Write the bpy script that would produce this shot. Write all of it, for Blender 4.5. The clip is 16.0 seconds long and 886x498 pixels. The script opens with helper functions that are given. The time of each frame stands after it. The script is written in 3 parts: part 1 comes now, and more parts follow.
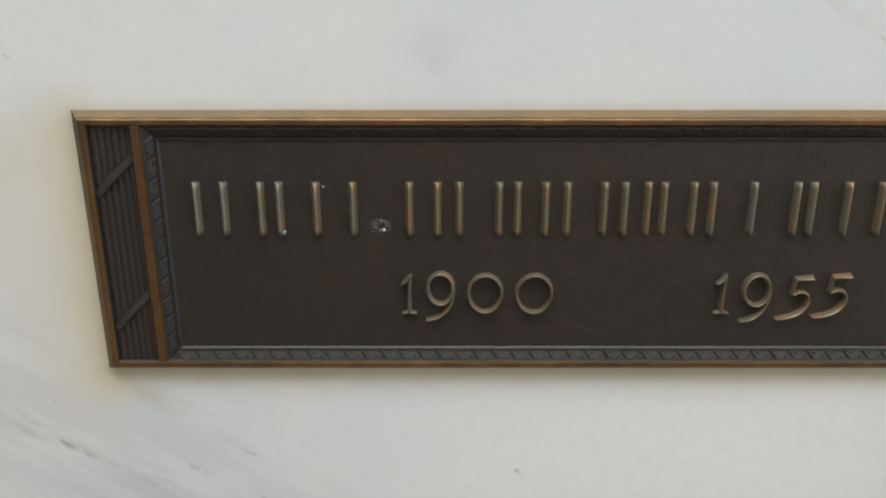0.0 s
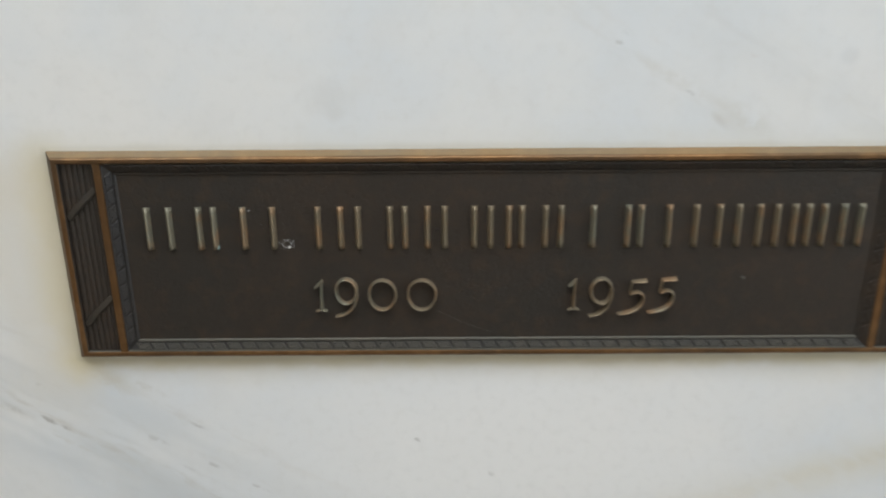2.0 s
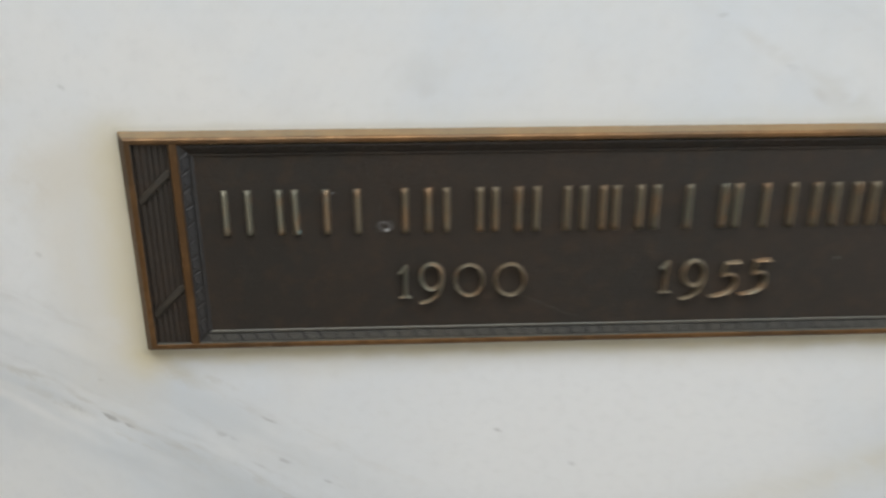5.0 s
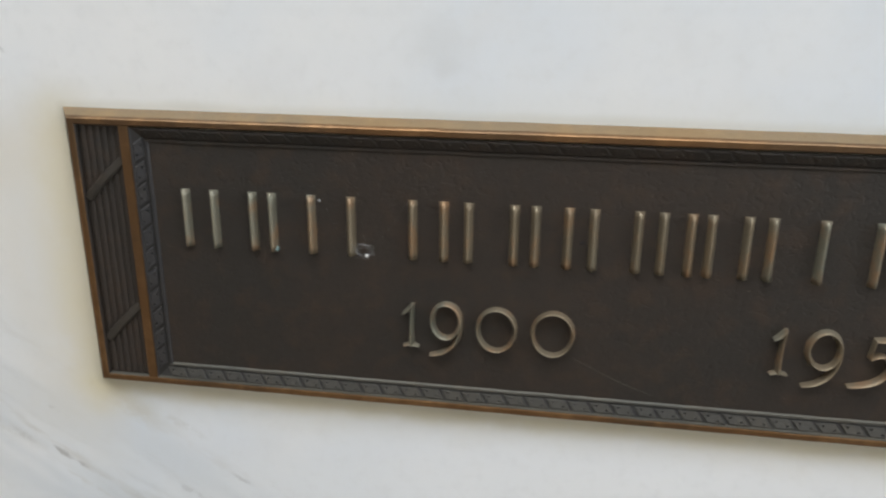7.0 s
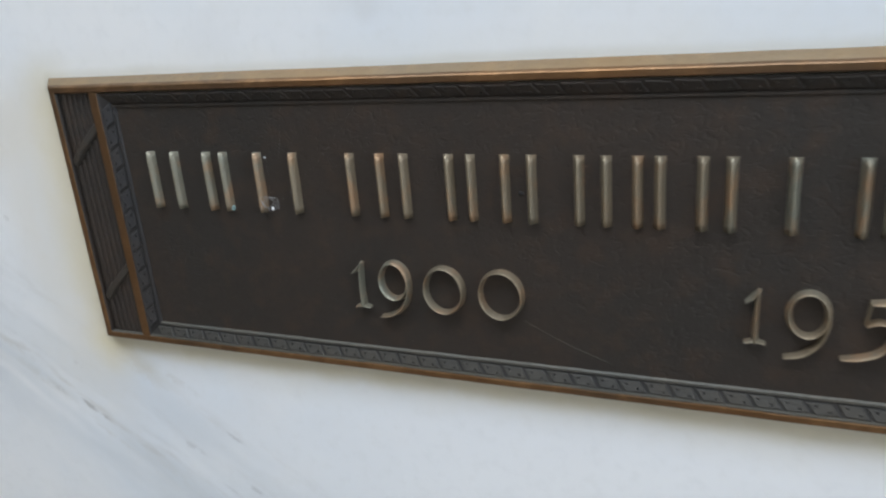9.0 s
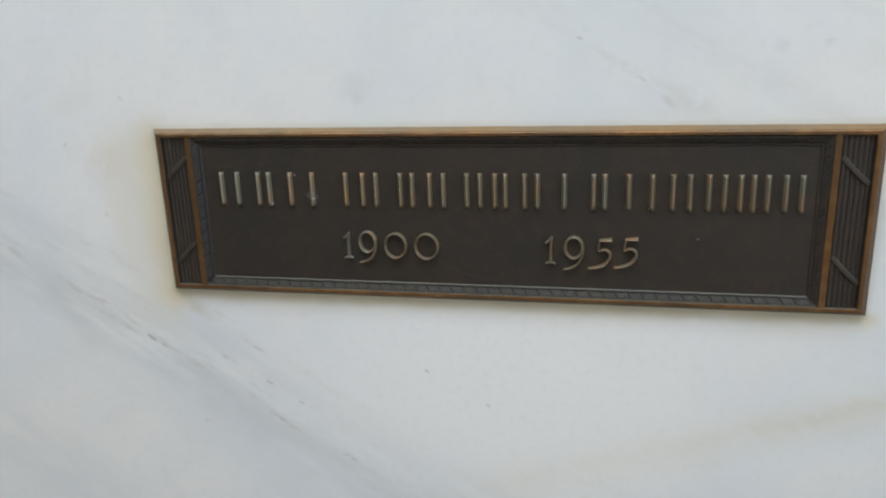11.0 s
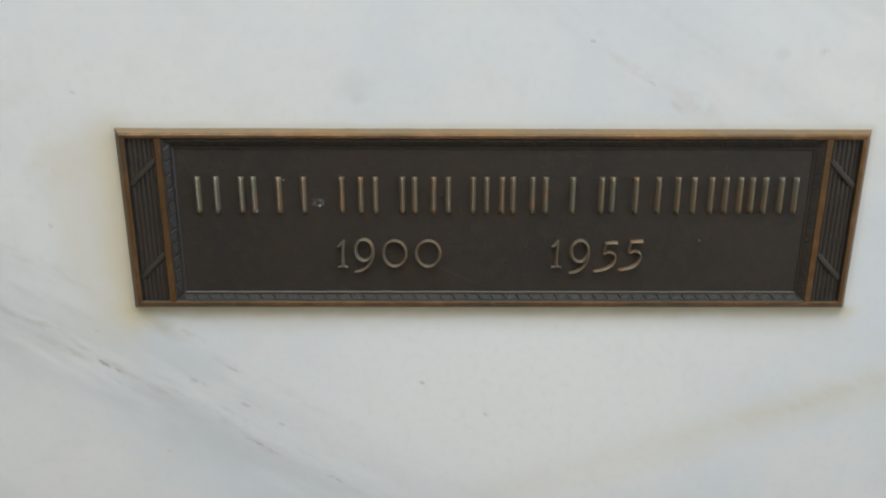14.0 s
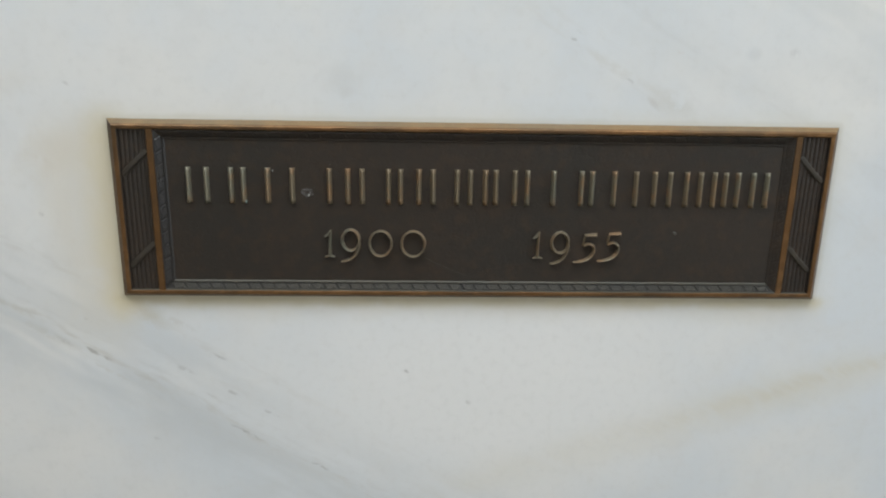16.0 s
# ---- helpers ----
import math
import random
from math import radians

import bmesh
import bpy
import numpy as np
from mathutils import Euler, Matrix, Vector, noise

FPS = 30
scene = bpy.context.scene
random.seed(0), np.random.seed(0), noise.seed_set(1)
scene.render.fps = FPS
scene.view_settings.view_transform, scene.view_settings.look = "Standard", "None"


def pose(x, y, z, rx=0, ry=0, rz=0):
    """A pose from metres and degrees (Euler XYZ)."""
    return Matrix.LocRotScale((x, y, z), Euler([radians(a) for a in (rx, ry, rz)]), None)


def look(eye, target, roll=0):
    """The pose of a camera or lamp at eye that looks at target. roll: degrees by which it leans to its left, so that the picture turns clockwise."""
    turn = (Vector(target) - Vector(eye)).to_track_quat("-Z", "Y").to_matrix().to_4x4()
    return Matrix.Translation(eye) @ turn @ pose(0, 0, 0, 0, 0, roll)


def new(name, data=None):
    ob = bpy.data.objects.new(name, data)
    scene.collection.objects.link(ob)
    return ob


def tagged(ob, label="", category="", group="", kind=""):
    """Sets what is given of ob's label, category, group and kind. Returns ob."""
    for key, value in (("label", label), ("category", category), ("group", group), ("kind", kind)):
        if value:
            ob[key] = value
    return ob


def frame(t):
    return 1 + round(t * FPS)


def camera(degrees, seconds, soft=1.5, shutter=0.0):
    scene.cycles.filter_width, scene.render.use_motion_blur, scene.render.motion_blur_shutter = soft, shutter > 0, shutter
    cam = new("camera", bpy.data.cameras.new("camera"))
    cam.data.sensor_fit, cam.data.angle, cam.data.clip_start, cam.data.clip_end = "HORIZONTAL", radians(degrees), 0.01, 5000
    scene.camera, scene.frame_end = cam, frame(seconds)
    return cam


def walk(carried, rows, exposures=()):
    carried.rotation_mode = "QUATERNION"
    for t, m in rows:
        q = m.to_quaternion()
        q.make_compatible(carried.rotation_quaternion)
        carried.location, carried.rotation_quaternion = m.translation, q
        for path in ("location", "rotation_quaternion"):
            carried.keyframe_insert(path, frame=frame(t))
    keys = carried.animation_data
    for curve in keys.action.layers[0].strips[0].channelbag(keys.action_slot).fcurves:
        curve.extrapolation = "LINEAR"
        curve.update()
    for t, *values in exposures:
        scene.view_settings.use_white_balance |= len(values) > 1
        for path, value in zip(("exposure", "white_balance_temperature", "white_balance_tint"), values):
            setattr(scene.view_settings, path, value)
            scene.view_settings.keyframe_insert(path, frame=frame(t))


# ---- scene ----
cam = camera(59.5, 16.0, soft=2.1, shutter=0.5)
PATH = [
    (0, (0.006, -0.013, 1.406), (0.005, 1.884, 0.772), 0.0),
    (0.5, (0.009, -0.019, 1.407), (-0.003, 1.879, 0.776), 0.1),
    (1, (0.017, -0.032, 1.416), (-0.001, 1.865, 0.78), 0.0),
    (1.5, (0.029, -0.049, 1.424), (0.001, 1.849, 0.795), -0.2),
    (2, (0.063, -0.093, 1.444), (0.058, 1.797, 0.79), -0.4),
    (2.2, (0.07, -0.115, 1.455), (0.093, 1.769, 0.786), 0.1),
    (2.5, (0.083, -0.142, 1.464), (0.101, 1.741, 0.79), 0.1),
    (3, (0.088, -0.154, 1.461), (0.092, 1.725, 0.778), -0.1),
    (3.5, (0.083, -0.159, 1.461), (0.077, 1.724, 0.786), -0.0),
    (4, (0.085, -0.154, 1.459), (0.068, 1.726, 0.778), -0.2),
    (4.5, (0.077, -0.144, 1.459), (0.064, 1.731, 0.764), -0.5),
    (4.7, (0.052, -0.125, 1.454), (0.067, 1.749, 0.758), -0.2),
    (5, (-0.006, -0.077, 1.433), (0.073, 1.806, 0.763), -0.2),
    (5.2, (-0.04, -0.033, 1.415), (0.086, 1.849, 0.748), 0.1),
    (7.3, (0.099, 0.039, 1.4), (-0.379, 1.877, 0.772), -0.8),
    (7.5, (0.129, 0.043, 1.394), (-0.484, 1.847, 0.784), -2.4),
    (8, (0.137, 0.061, 1.386), (-0.592, 1.811, 0.747), -5.3),
    (8.5, (0.125, 0.085, 1.381), (-0.611, 1.826, 0.727), -5.0),
    (9, (0.139, 0.074, 1.384), (-0.616, 1.805, 0.724), -4.8),
    (9.2, (0.153, 0.053, 1.39), (-0.619, 1.776, 0.73), -5.6),
    (9.5, (0.18, -0.005, 1.405), (-0.566, 1.736, 0.763), -5.0),
    (9.7, (0.201, -0.06, 1.416), (-0.494, 1.713, 0.805), -4.4),
    (11.8, (0.157, -0.205, 1.426), (-0.169, 1.687, 0.865), -1.5),
    (12, (0.153, -0.176, 1.421), (-0.164, 1.714, 0.849), -1.5),
    (12.2, (0.148, -0.149, 1.416), (-0.167, 1.743, 0.848), -1.0),
    (12.5, (0.147, -0.126, 1.417), (-0.094, 1.772, 0.834), -0.8),
    (13, (0.115, -0.146, 1.428), (-0.032, 1.757, 0.832), -0.6),
    (13.5, (0.079, -0.175, 1.429), (0.025, 1.735, 0.838), -0.1),
    (14, (0.055, -0.186, 1.429), (0.072, 1.728, 0.848), 0.2),
    (14.5, (0.045, -0.177, 1.423), (0.107, 1.739, 0.853), 0.5),
    (15, (0.045, -0.177, 1.424), (0.113, 1.74, 0.859), 0.7),
    (15.5, (0.048, -0.189, 1.425), (0.123, 1.726, 0.851), 0.9),
    (16, (0.052, -0.204, 1.422), (0.119, 1.714, 0.86), 1.0),
]
EXPOSURES = [(0.0, -0.07, 6450, 10), (3.0, -0.02, 6350, 9), (5.2, 0.0, 6350, 10), (7.5, 0.08, 6150, 11), (8.0, 0.08, 6000, 10), (8.5, 0.06, 5850, 10), (9.7, 0.12, 5760, 10), (12.0, -0.14, 6310, 8.5), (13.0, -0.12, 6300, 9), (14.0, -0.06, 6260, 8.5), (16.0, -0.07, 6270, 8)]
walk(cam, [(t, look(eye, target, roll)) for t, eye, target, roll in PATH], EXPOSURES)

# ---- light ----
world = bpy.data.worlds.new("World")
scene.world = world
world.use_nodes = True
sky = world.node_tree.nodes.new("ShaderNodeTexSky")
sky.sky_type, sky.sun_disc = "NISHITA", False
sky.sun_elevation, sky.sun_rotation = radians(50), radians(20)
background = world.node_tree.nodes["Background"]
background.inputs["Strength"].default_value = 0.1
world.node_tree.links.new(sky.outputs[0], background.inputs["Color"])


def window_light(name, m, width, height, power, colour):
    """A soft lamp that fills an opening, in place of the sky behind it."""
    lamp = bpy.data.lights.new(name, "AREA")
    lamp.shape, lamp.size, lamp.size_y, lamp.energy, lamp.color = "RECTANGLE", width, height, power, colour
    ob = new(name, lamp)
    ob.matrix_world = m
    return ob


window_light("window_light", look((2.83, -1.05, 1.95), (0.0, -1.05, 1.95)), 1.3, 1.7, 31.0, (0.90, 0.955, 1.0))
window_light("skylight_light", look((-0.1, -0.55, 3.14), (-0.1, -0.549, 0.0)), 2.4, 0.9, 48.0, (0.985, 1.0, 1.0))

# ---- the plan, in metres ----
WALL = 0.335                      # face of the marble
CX, BASE = 0.094, 1.2272          # foot of the plaque, on its middle line
HW, HH = 0.2545, 0.0640           # half its width and height
FIELD = 0.0030                    # how far the field stands off the wall
MM = 0.001


# ---- material tools ----
class Nodes:
    """A small writer of node trees."""

    def __init__(self, name):
        self.mat = bpy.data.materials.new(name)
        self.mat.use_nodes = True
        self.tree = self.mat.node_tree
        self.bsdf = self.tree.nodes["Principled BSDF"]
        self.place = self.tree.nodes.new("ShaderNodeNewGeometry").outputs["Position"]

    def put(self, socket, value):
        if isinstance(value, bpy.types.NodeSocket):
            self.tree.links.new(value, socket)
        elif isinstance(value, tuple) and len(value) == 3 and socket.type == "RGBA":
            socket.default_value = (*value, 1)
        else:
            socket.default_value = value

    def math(self, op, a, b=0.0, c=0.0, clamp=False):
        n = self.tree.nodes.new("ShaderNodeMath")
        n.operation, n.use_clamp = op, clamp
        for s, v in zip(n.inputs, (a, b, c)):
            self.put(s, v)
        return n.outputs[0]

    def vec(self, op, a, b):
        n = self.tree.nodes.new("ShaderNodeVectorMath")
        n.operation = op
        self.put(n.inputs[0], a), self.put(n.inputs[1], b)
        return n.outputs["Value" if op in ("DOT_PRODUCT", "LENGTH") else "Vector"]

    def noise(self, vector, scale, detail=3.0, rough=0.55, distort=0.0):
        n = self.tree.nodes.new("ShaderNodeTexNoise")
        self.put(n.inputs["Vector"], vector)
        for key, v in (("Scale", scale), ("Detail", detail), ("Roughness", rough), ("Distortion", distort)):
            n.inputs[key].default_value = v
        return n.outputs[0]

    def ramp(self, x, lo, hi):
        """0 below lo, 1 above hi, smooth between; lo may be above hi."""
        n = self.tree.nodes.new("ShaderNodeMapRange")
        n.interpolation_type = "SMOOTHSTEP"
        flip = lo > hi
        for key, v in (("Value", x), ("From Min", min(lo, hi)), ("From Max", max(lo, hi)), ("To Min", 1.0 if flip else 0.0), ("To Max", 0.0 if flip else 1.0)):
            self.put(n.inputs[key], v)
        return n.outputs[0]

    def mix(self, f, a, b):
        n = self.tree.nodes.new("ShaderNodeMix")
        n.data_type = "RGBA"
        self.put(n.inputs[0], f), self.put(n.inputs[6], a), self.put(n.inputs[7], b)
        return n.outputs[2]

    def bump(self, height, strength, distance):
        n = self.tree.nodes.new("ShaderNodeBump")
        n.inputs["Strength"].default_value, n.inputs["Distance"].default_value = strength, distance
        self.put(n.inputs["Height"], height)
        self.put(self.bsdf.inputs["Normal"], n.outputs[0])

    def done(self, colour, rough, metal=0.0, specular=0.5):
        for key, v in (("Base Color", colour), ("Roughness", rough), ("Metallic", metal), ("Specular IOR Level", specular)):
            self.put(self.bsdf.inputs[key], v)
        return self.mat


def marble():
    """White marble with grey veins that fall to the right, and old stains round the bronze."""
    n = Nodes("white_veined_marble")
    p = n.vec("SUBTRACT", n.place, (CX, WALL, BASE))
    big, mid, fine = n.noise(p, 5.0, 4), n.noise(p, 22.0, 4), n.noise(p, 140.0, 5, 0.6)
    along = n.vec("DOT_PRODUCT", p, (0.857, 0.0, -0.515))
    across = n.vec("DOT_PRODUCT", p, (0.515, 0.0, 0.857))
    bend = n.math("MULTIPLY", n.math("SUBTRACT", mid, 0.5), 0.024)
    wob = n.math("ADD", across, bend)
    stretched = n.tree.nodes.new("ShaderNodeCombineXYZ")
    n.put(stretched.inputs[0], along), n.put(stretched.inputs[1], n.math("MULTIPLY", across, 4.0))
    patch = n.noise(stretched.outputs[0], 11.0, 2)
    streak = n.noise(stretched.outputs[0], 38.0, 4, 0.6)

    def line(at, width, x=wob):
        return n.ramp(n.math("ABSOLUTE", n.math("SUBTRACT", x, at)), width, 0.0)

    def times(*f):
        out = f[0]
        for k in f[1:]:
            out = n.math("MULTIPLY", out, k)
        return out

    colour = n.mix(n.ramp(big, 0.36, 0.64), (0.815, 0.81, 0.79), (0.735, 0.77, 0.80))
    colour = n.mix(times(n.ramp(mid, 0.48, 0.72), 0.45), colour, (0.74, 0.742, 0.735))
    # broad cloudy bands of grey
    grey = (0.60, 0.63, 0.645)
    for at, width, much in ((-0.194, 0.040, 0.72), (-0.152, 0.030, 0.40), (-0.232, 0.030, 0.14), (0.190, 0.022, 0.18), (0.228, 0.030, 0.24), (0.31, 0.06, 0.36), (-0.36, 0.06, 0.3)):
        colour = n.mix(times(line(at, width), n.ramp(patch, 0.25, 0.6), much), colour, grey)
    # thin broken streaks inside them
    for at, width, much, tone in ((-0.181, 0.005, 0.40, (0.50, 0.475, 0.42)), (-0.190, 0.010, 0.14, (0.55, 0.54, 0.50)), (-0.172, 0.004, 0.15, (0.46, 0.45, 0.43)), (-0.136, 0.006, 0.20, (0.55, 0.52, 0.47)),
                                  (-0.158, 0.005, 0.14, (0.5, 0.49, 0.46)), (0.189, 0.006, 0.13, (0.62, 0.585, 0.53)), (0.200, 0.005, 0.10, (0.60, 0.575, 0.54)), (0.230, 0.006, 0.14, (0.58, 0.57, 0.55))):
        colour = n.mix(times(line(at, width), n.ramp(streak, 0.43, 0.64), much), colour, tone)
    # an ochre band that climbs to the right, broad in its middle
    sep = n.tree.nodes.new("ShaderNodeSeparateXYZ")
    n.put(sep.inputs[0], p)
    rise = n.math("ADD", n.vec("DOT_PRODUCT", p, (-0.303, 0.0, 0.953)), n.math("MULTIPLY", bend, 0.7))
    right = times(n.ramp(sep.outputs[0], -0.08, 0.05), n.ramp(sep.outputs[0], 0.42, 0.22))
    colour = n.mix(times(line(-0.147, 0.030, rise), right, n.ramp(patch, 0.10, 0.55), 0.60), colour, (0.71, 0.675, 0.57))
    colour = n.mix(times(line(-0.144, 0.010, rise), n.ramp(sep.outputs[0], 0.0, 0.1), n.ramp(streak, 0.30, 0.62), 0.35), colour, (0.66, 0.62, 0.50))
    # a whiter cloud under the plaque
    cloud = n.vec("LENGTH", n.vec("MULTIPLY", n.vec("SUBTRACT", p, (0.01, 0.0, -0.075)), (1.0, 1.0, 1.9)), (0.0, 0.0, 0.0))
    colour = n.mix(times(n.ramp(n.math("ADD", cloud, bend), 0.25, 0.05), 0.85), colour, (0.875, 0.87, 0.855))
    # grain of the stone
    colour = n.mix(times(n.ramp(fine, 0.45, 0.8), 0.22), colour, (0.66, 0.66, 0.64))
    soft, drift = n.noise(p, 34.0, 5, 0.6), n.noise(p, 11.0, 3)
    ragged = n.math("ADD", n.math("MULTIPLY", n.math("SUBTRACT", fine, 0.5), 0.010), n.math("MULTIPLY", n.math("SUBTRACT", mid, 0.5), 0.006))
    # single marks: place, length, width, strength, tone

    def mark(x, z, length, width, much, tone):
        a, b = 0.857 * x - 0.515 * z, 0.515 * x + 0.857 * z
        u = n.math("MULTIPLY", n.math("SUBTRACT", n.math("ADD", along, ragged), a), 1 / length)
        v = n.math("MULTIPLY", n.math("SUBTRACT", n.math("ADD", across, n.math("MULTIPLY", ragged, 0.5)), b), 1.25 / width)
        d = n.math("SQRT", n.math("ADD", n.math("MULTIPLY", u, u), n.math("MULTIPLY", v, v)))
        return times(n.ramp(d, 1.0, 0.25), n.ramp(fine, 0.36, 0.56), 0.62 * much), tone

    dark, beige = (0.27, 0.26, 0.24), (0.60, 0.585, 0.53)
    for args in ((-0.282, -0.044, 0.009, 0.0030, 1.0, dark), (-0.272, -0.050, 0.005, 0.002, 0.6, dark), (-0.302, -0.036, 0.010, 0.003, 0.35, dark), (-0.268, -0.062, 0.022, 0.0022, 0.5, beige), (-0.330, -0.012, 0.026, 0.005, 0.5, beige), (-0.002, -0.086, 0.004, 0.003, 0.35, dark), (-0.215, -0.059, 0.010, 0.003, 0.35, dark), (-0.152, -0.096, 0.010, 0.0018, 0.45, dark), (-0.240, -0.118, 0.004, 0.0035, 0.3, dark), (-0.279, 0.151, 0.003, 0.0022, 0.4, dark), (-0.307, 0.060, 0.003, 0.0025, 0.45, dark), (-0.332, 0.116, 0.003, 0.0025, 0.4, dark), (0.139, 0.176, 0.006, 0.0022, 0.4, (0.58, 0.48, 0.42)), (0.064, 0.185, 0.0025, 0.002, 0.5, dark), (0.086, 0.170, 0.03, 0.006, 0.28, beige), (-0.235, -0.075, 0.03, 0.005, 0.25, beige), (-0.312, -0.031, 0.03, 0.006, 0.5, beige), (-0.188, -0.049, 0.007, 0.0022, 0.45, dark),
                 (-0.181, -0.078, 0.008, 0.0022, 0.45, dark), (-0.197, -0.081, 0.007, 0.0018, 0.4, dark), (-0.171, -0.112, 0.018, 0.0022, 0.6, dark),
                 (-0.116, -0.142, 0.009, 0.0024, 0.8, dark), (-0.049, -0.060, 0.0035, 0.0022, 0.6, dark), 
                 (0.139, 0.143, 0.020, 0.010, 0.4, beige), (0.065, 0.190, 0.004, 0.002, 0.5, dark), (0.104, 0.158, 0.004, 0.0018, 0.5, dark),
                 (0.108, 0.160, 0.03, 0.004, 0.2, beige), (0.216, 0.178, 0.005, 0.006, 0.45, (0.5, 0.5, 0.49)), (-0.300, 0.098, 0.010, 0.006, 0.3, (0.60, 0.54, 0.46)),
                 (-0.243, -0.014, 0.028, 0.010, 0.6, (0.60, 0.57, 0.50)), (-0.215, -0.022, 0.016, 0.004, 0.5, (0.52, 0.5, 0.44)), (-0.283, -0.02, 0.004, 0.003, 0.4, dark)):
        f, tone = mark(*args)
        colour = n.mix(f, colour, tone)
    # soft blotches: place, half lengths along and across, lean, strength, tone
    for x, z, a, b, lean, much, tone in ((-0.286, 0.106, 0.050, 0.022, 0.45, 0.36, (0.66, 0.60, 0.49)), (-0.274, 0.050, 0.090, 0.040, -1.35, 0.42, (0.72, 0.665, 0.56)), (-0.318, 0.150, 0.03, 0.014, 0.3, 0.22, (0.70, 0.67, 0.60)),
                                         (-0.094, 0.156, 0.019, 0.016, 0.0, 0.27, (0.62, 0.615, 0.59)), (-0.092, 0.147, 0.008, 0.007, 0.9, 0.26, (0.62, 0.61, 0.585)), (0.126, 0.147, 0.018, 0.010, -0.7, 0.28, (0.66, 0.635, 0.58)),
                                         (0.121, 0.143, 0.009, 0.003, -0.8, 0.28, (0.5, 0.47, 0.42)), (0.187, 0.177, 0.007, 0.006, 0.0, 0.18, (0.5, 0.52, 0.53)), (-0.236, -0.014, 0.030, 0.010, -0.6, 0.34, (0.58, 0.55, 0.45))):
        c, sn = math.cos(lean), math.sin(lean)
        d = n.vec("SUBTRACT", p, (x, 0.0, z))
        u, v = n.vec("DOT_PRODUCT", d, (c / a, 0.0, sn / a)), n.vec("DOT_PRODUCT", d, (-sn / b, 0.0, c / b))
        far = n.math("SQRT", n.math("ADD", n.math("MULTIPLY", u, u), n.math("MULTIPLY", v, v)))
        far = n.math("ADD", far, n.math("MULTIPLY", n.math("SUBTRACT", soft, 0.5), 1.3))
        colour = n.mix(times(n.ramp(far, 1.0, 0.15), much), colour, tone)
    # rusty yellow bleed round the plaque
    dx = n.math("MAXIMUM", n.math("SUBTRACT", n.math("ABSOLUTE", sep.outputs[0]), HW), 0.0)
    dz = n.math("MAXIMUM", n.math("SUBTRACT", n.math("ABSOLUTE", n.math("SUBTRACT", sep.outputs[2], HH)), HH), 0.0)
    gap = n.math("SQRT", n.math("ADD", n.math("MULTIPLY", dx, dx), n.math("MULTIPLY", dz, dz)))
    left = times(n.ramp(sep.outputs[0], -0.235, -0.262), n.ramp(sep.outputs[2], 0.150, 0.110))
    below = n.ramp(sep.outputs[2], 0.004, -0.004)

    def reach(far, wander, by):
        return n.ramp(n.math("ADD", gap, n.math("MULTIPLY", n.math("SUBTRACT", by, 0.5), wander)), far, 0.0)

    # a wide pale beige seep at the end, a narrow yellow one along the foot
    colour = n.mix(times(reach(0.070, 0.060, drift), left, n.ramp(soft, 0.2, 0.6), 0.60), colour, (0.735, 0.68, 0.57))
    colour = n.mix(times(reach(0.026, 0.026, soft), left, 0.80), colour, (0.71, 0.635, 0.44))
    colour = n.mix(times(reach(0.026, 0.030, drift), below, n.ramp(soft, 0.25, 0.6), 0.45), colour, (0.745, 0.70, 0.58))
    colour = n.mix(times(reach(0.012, 0.014, soft), below, 0.75), colour, (0.63, 0.55, 0.34))
    colour = n.mix(times(reach(0.016, 0.020, soft), 0.16), colour, (0.70, 0.665, 0.53))
    crust = times(reach(0.0050, 0.006, mid), n.math("ADD", 0.30, n.math("MULTIPLY", below, 0.35)))
    colour = n.mix(crust, colour, (0.47, 0.43, 0.31))
    n.bump(fine, 0.06, 0.0006)
    return n.done(colour, n.math("ADD", 0.30, n.math("MULTIPLY", mid, 0.16)), 0.0, 0.35)


def bronze(name, base, worn, olive, wear, rough, metal, relief):
    """Cast bronze: dark brown patina, worn warm where it is handled, olive where it has weathered."""
    n = Nodes(name)
    big, mid, fine = n.noise(n.place, 16.0, 4), n.noise(n.place, 90.0, 4, 0.6), n.noise(n.place, 420.0, 4, 0.65)
    colour = n.mix(n.ramp(big, 0.38, 0.66), base, olive)
    colour = n.mix(n.math("MULTIPLY", n.ramp(mid, 0.45, 0.7), wear), colour, worn)
    colour = n.mix(n.math("MULTIPLY", n.ramp(fine, 0.52, 0.78), 0.35), colour, tuple(c * 0.55 for c in base))
    dust = n.noise(n.place, 1100.0, 2, 0.5)
    colour = n.mix(n.math("MULTIPLY", n.ramp(dust, 0.70, 0.80), 0.25), colour, (0.26, 0.25, 0.22))
    dents = n.math("MULTIPLY", n.ramp(n.noise(n.place, 230.0, 2, 0.5, 1.6), 0.52, 0.66), n.ramp(n.math("ADD", n.noise(n.place, 7.0, 2), n.math("MULTIPLY", n.ramp(n.vec("DOT_PRODUCT", n.place, (0.0, 0.0, 1.0)), BASE + 0.075, BASE + 0.110), 0.16)), 0.5, 0.62))
    relief_map = n.math("ADD", n.math("MULTIPLY", mid, 0.6), n.math("MULTIPLY", fine, 0.4))
    n.bump(n.math("SUBTRACT", relief_map, n.math("MULTIPLY", dents, 0.19)), relief, 0.0010)
    return n.done(colour, n.math("ADD", rough - 0.06, n.math("MULTIPLY", fine, 0.16)), metal, 0.5)


def plain(name, a, b, scale, rough, relief=0.1):
    n = Nodes(name)
    coarse, fine = n.noise(n.place, scale, 4), n.noise(n.place, scale * 9, 4)
    n.bump(fine, relief, 0.002)
    return n.done(n.mix(n.math("ADD", n.math("MULTIPLY", coarse, 0.7), n.math("MULTIPLY", fine, 0.3)), a, b), rough)


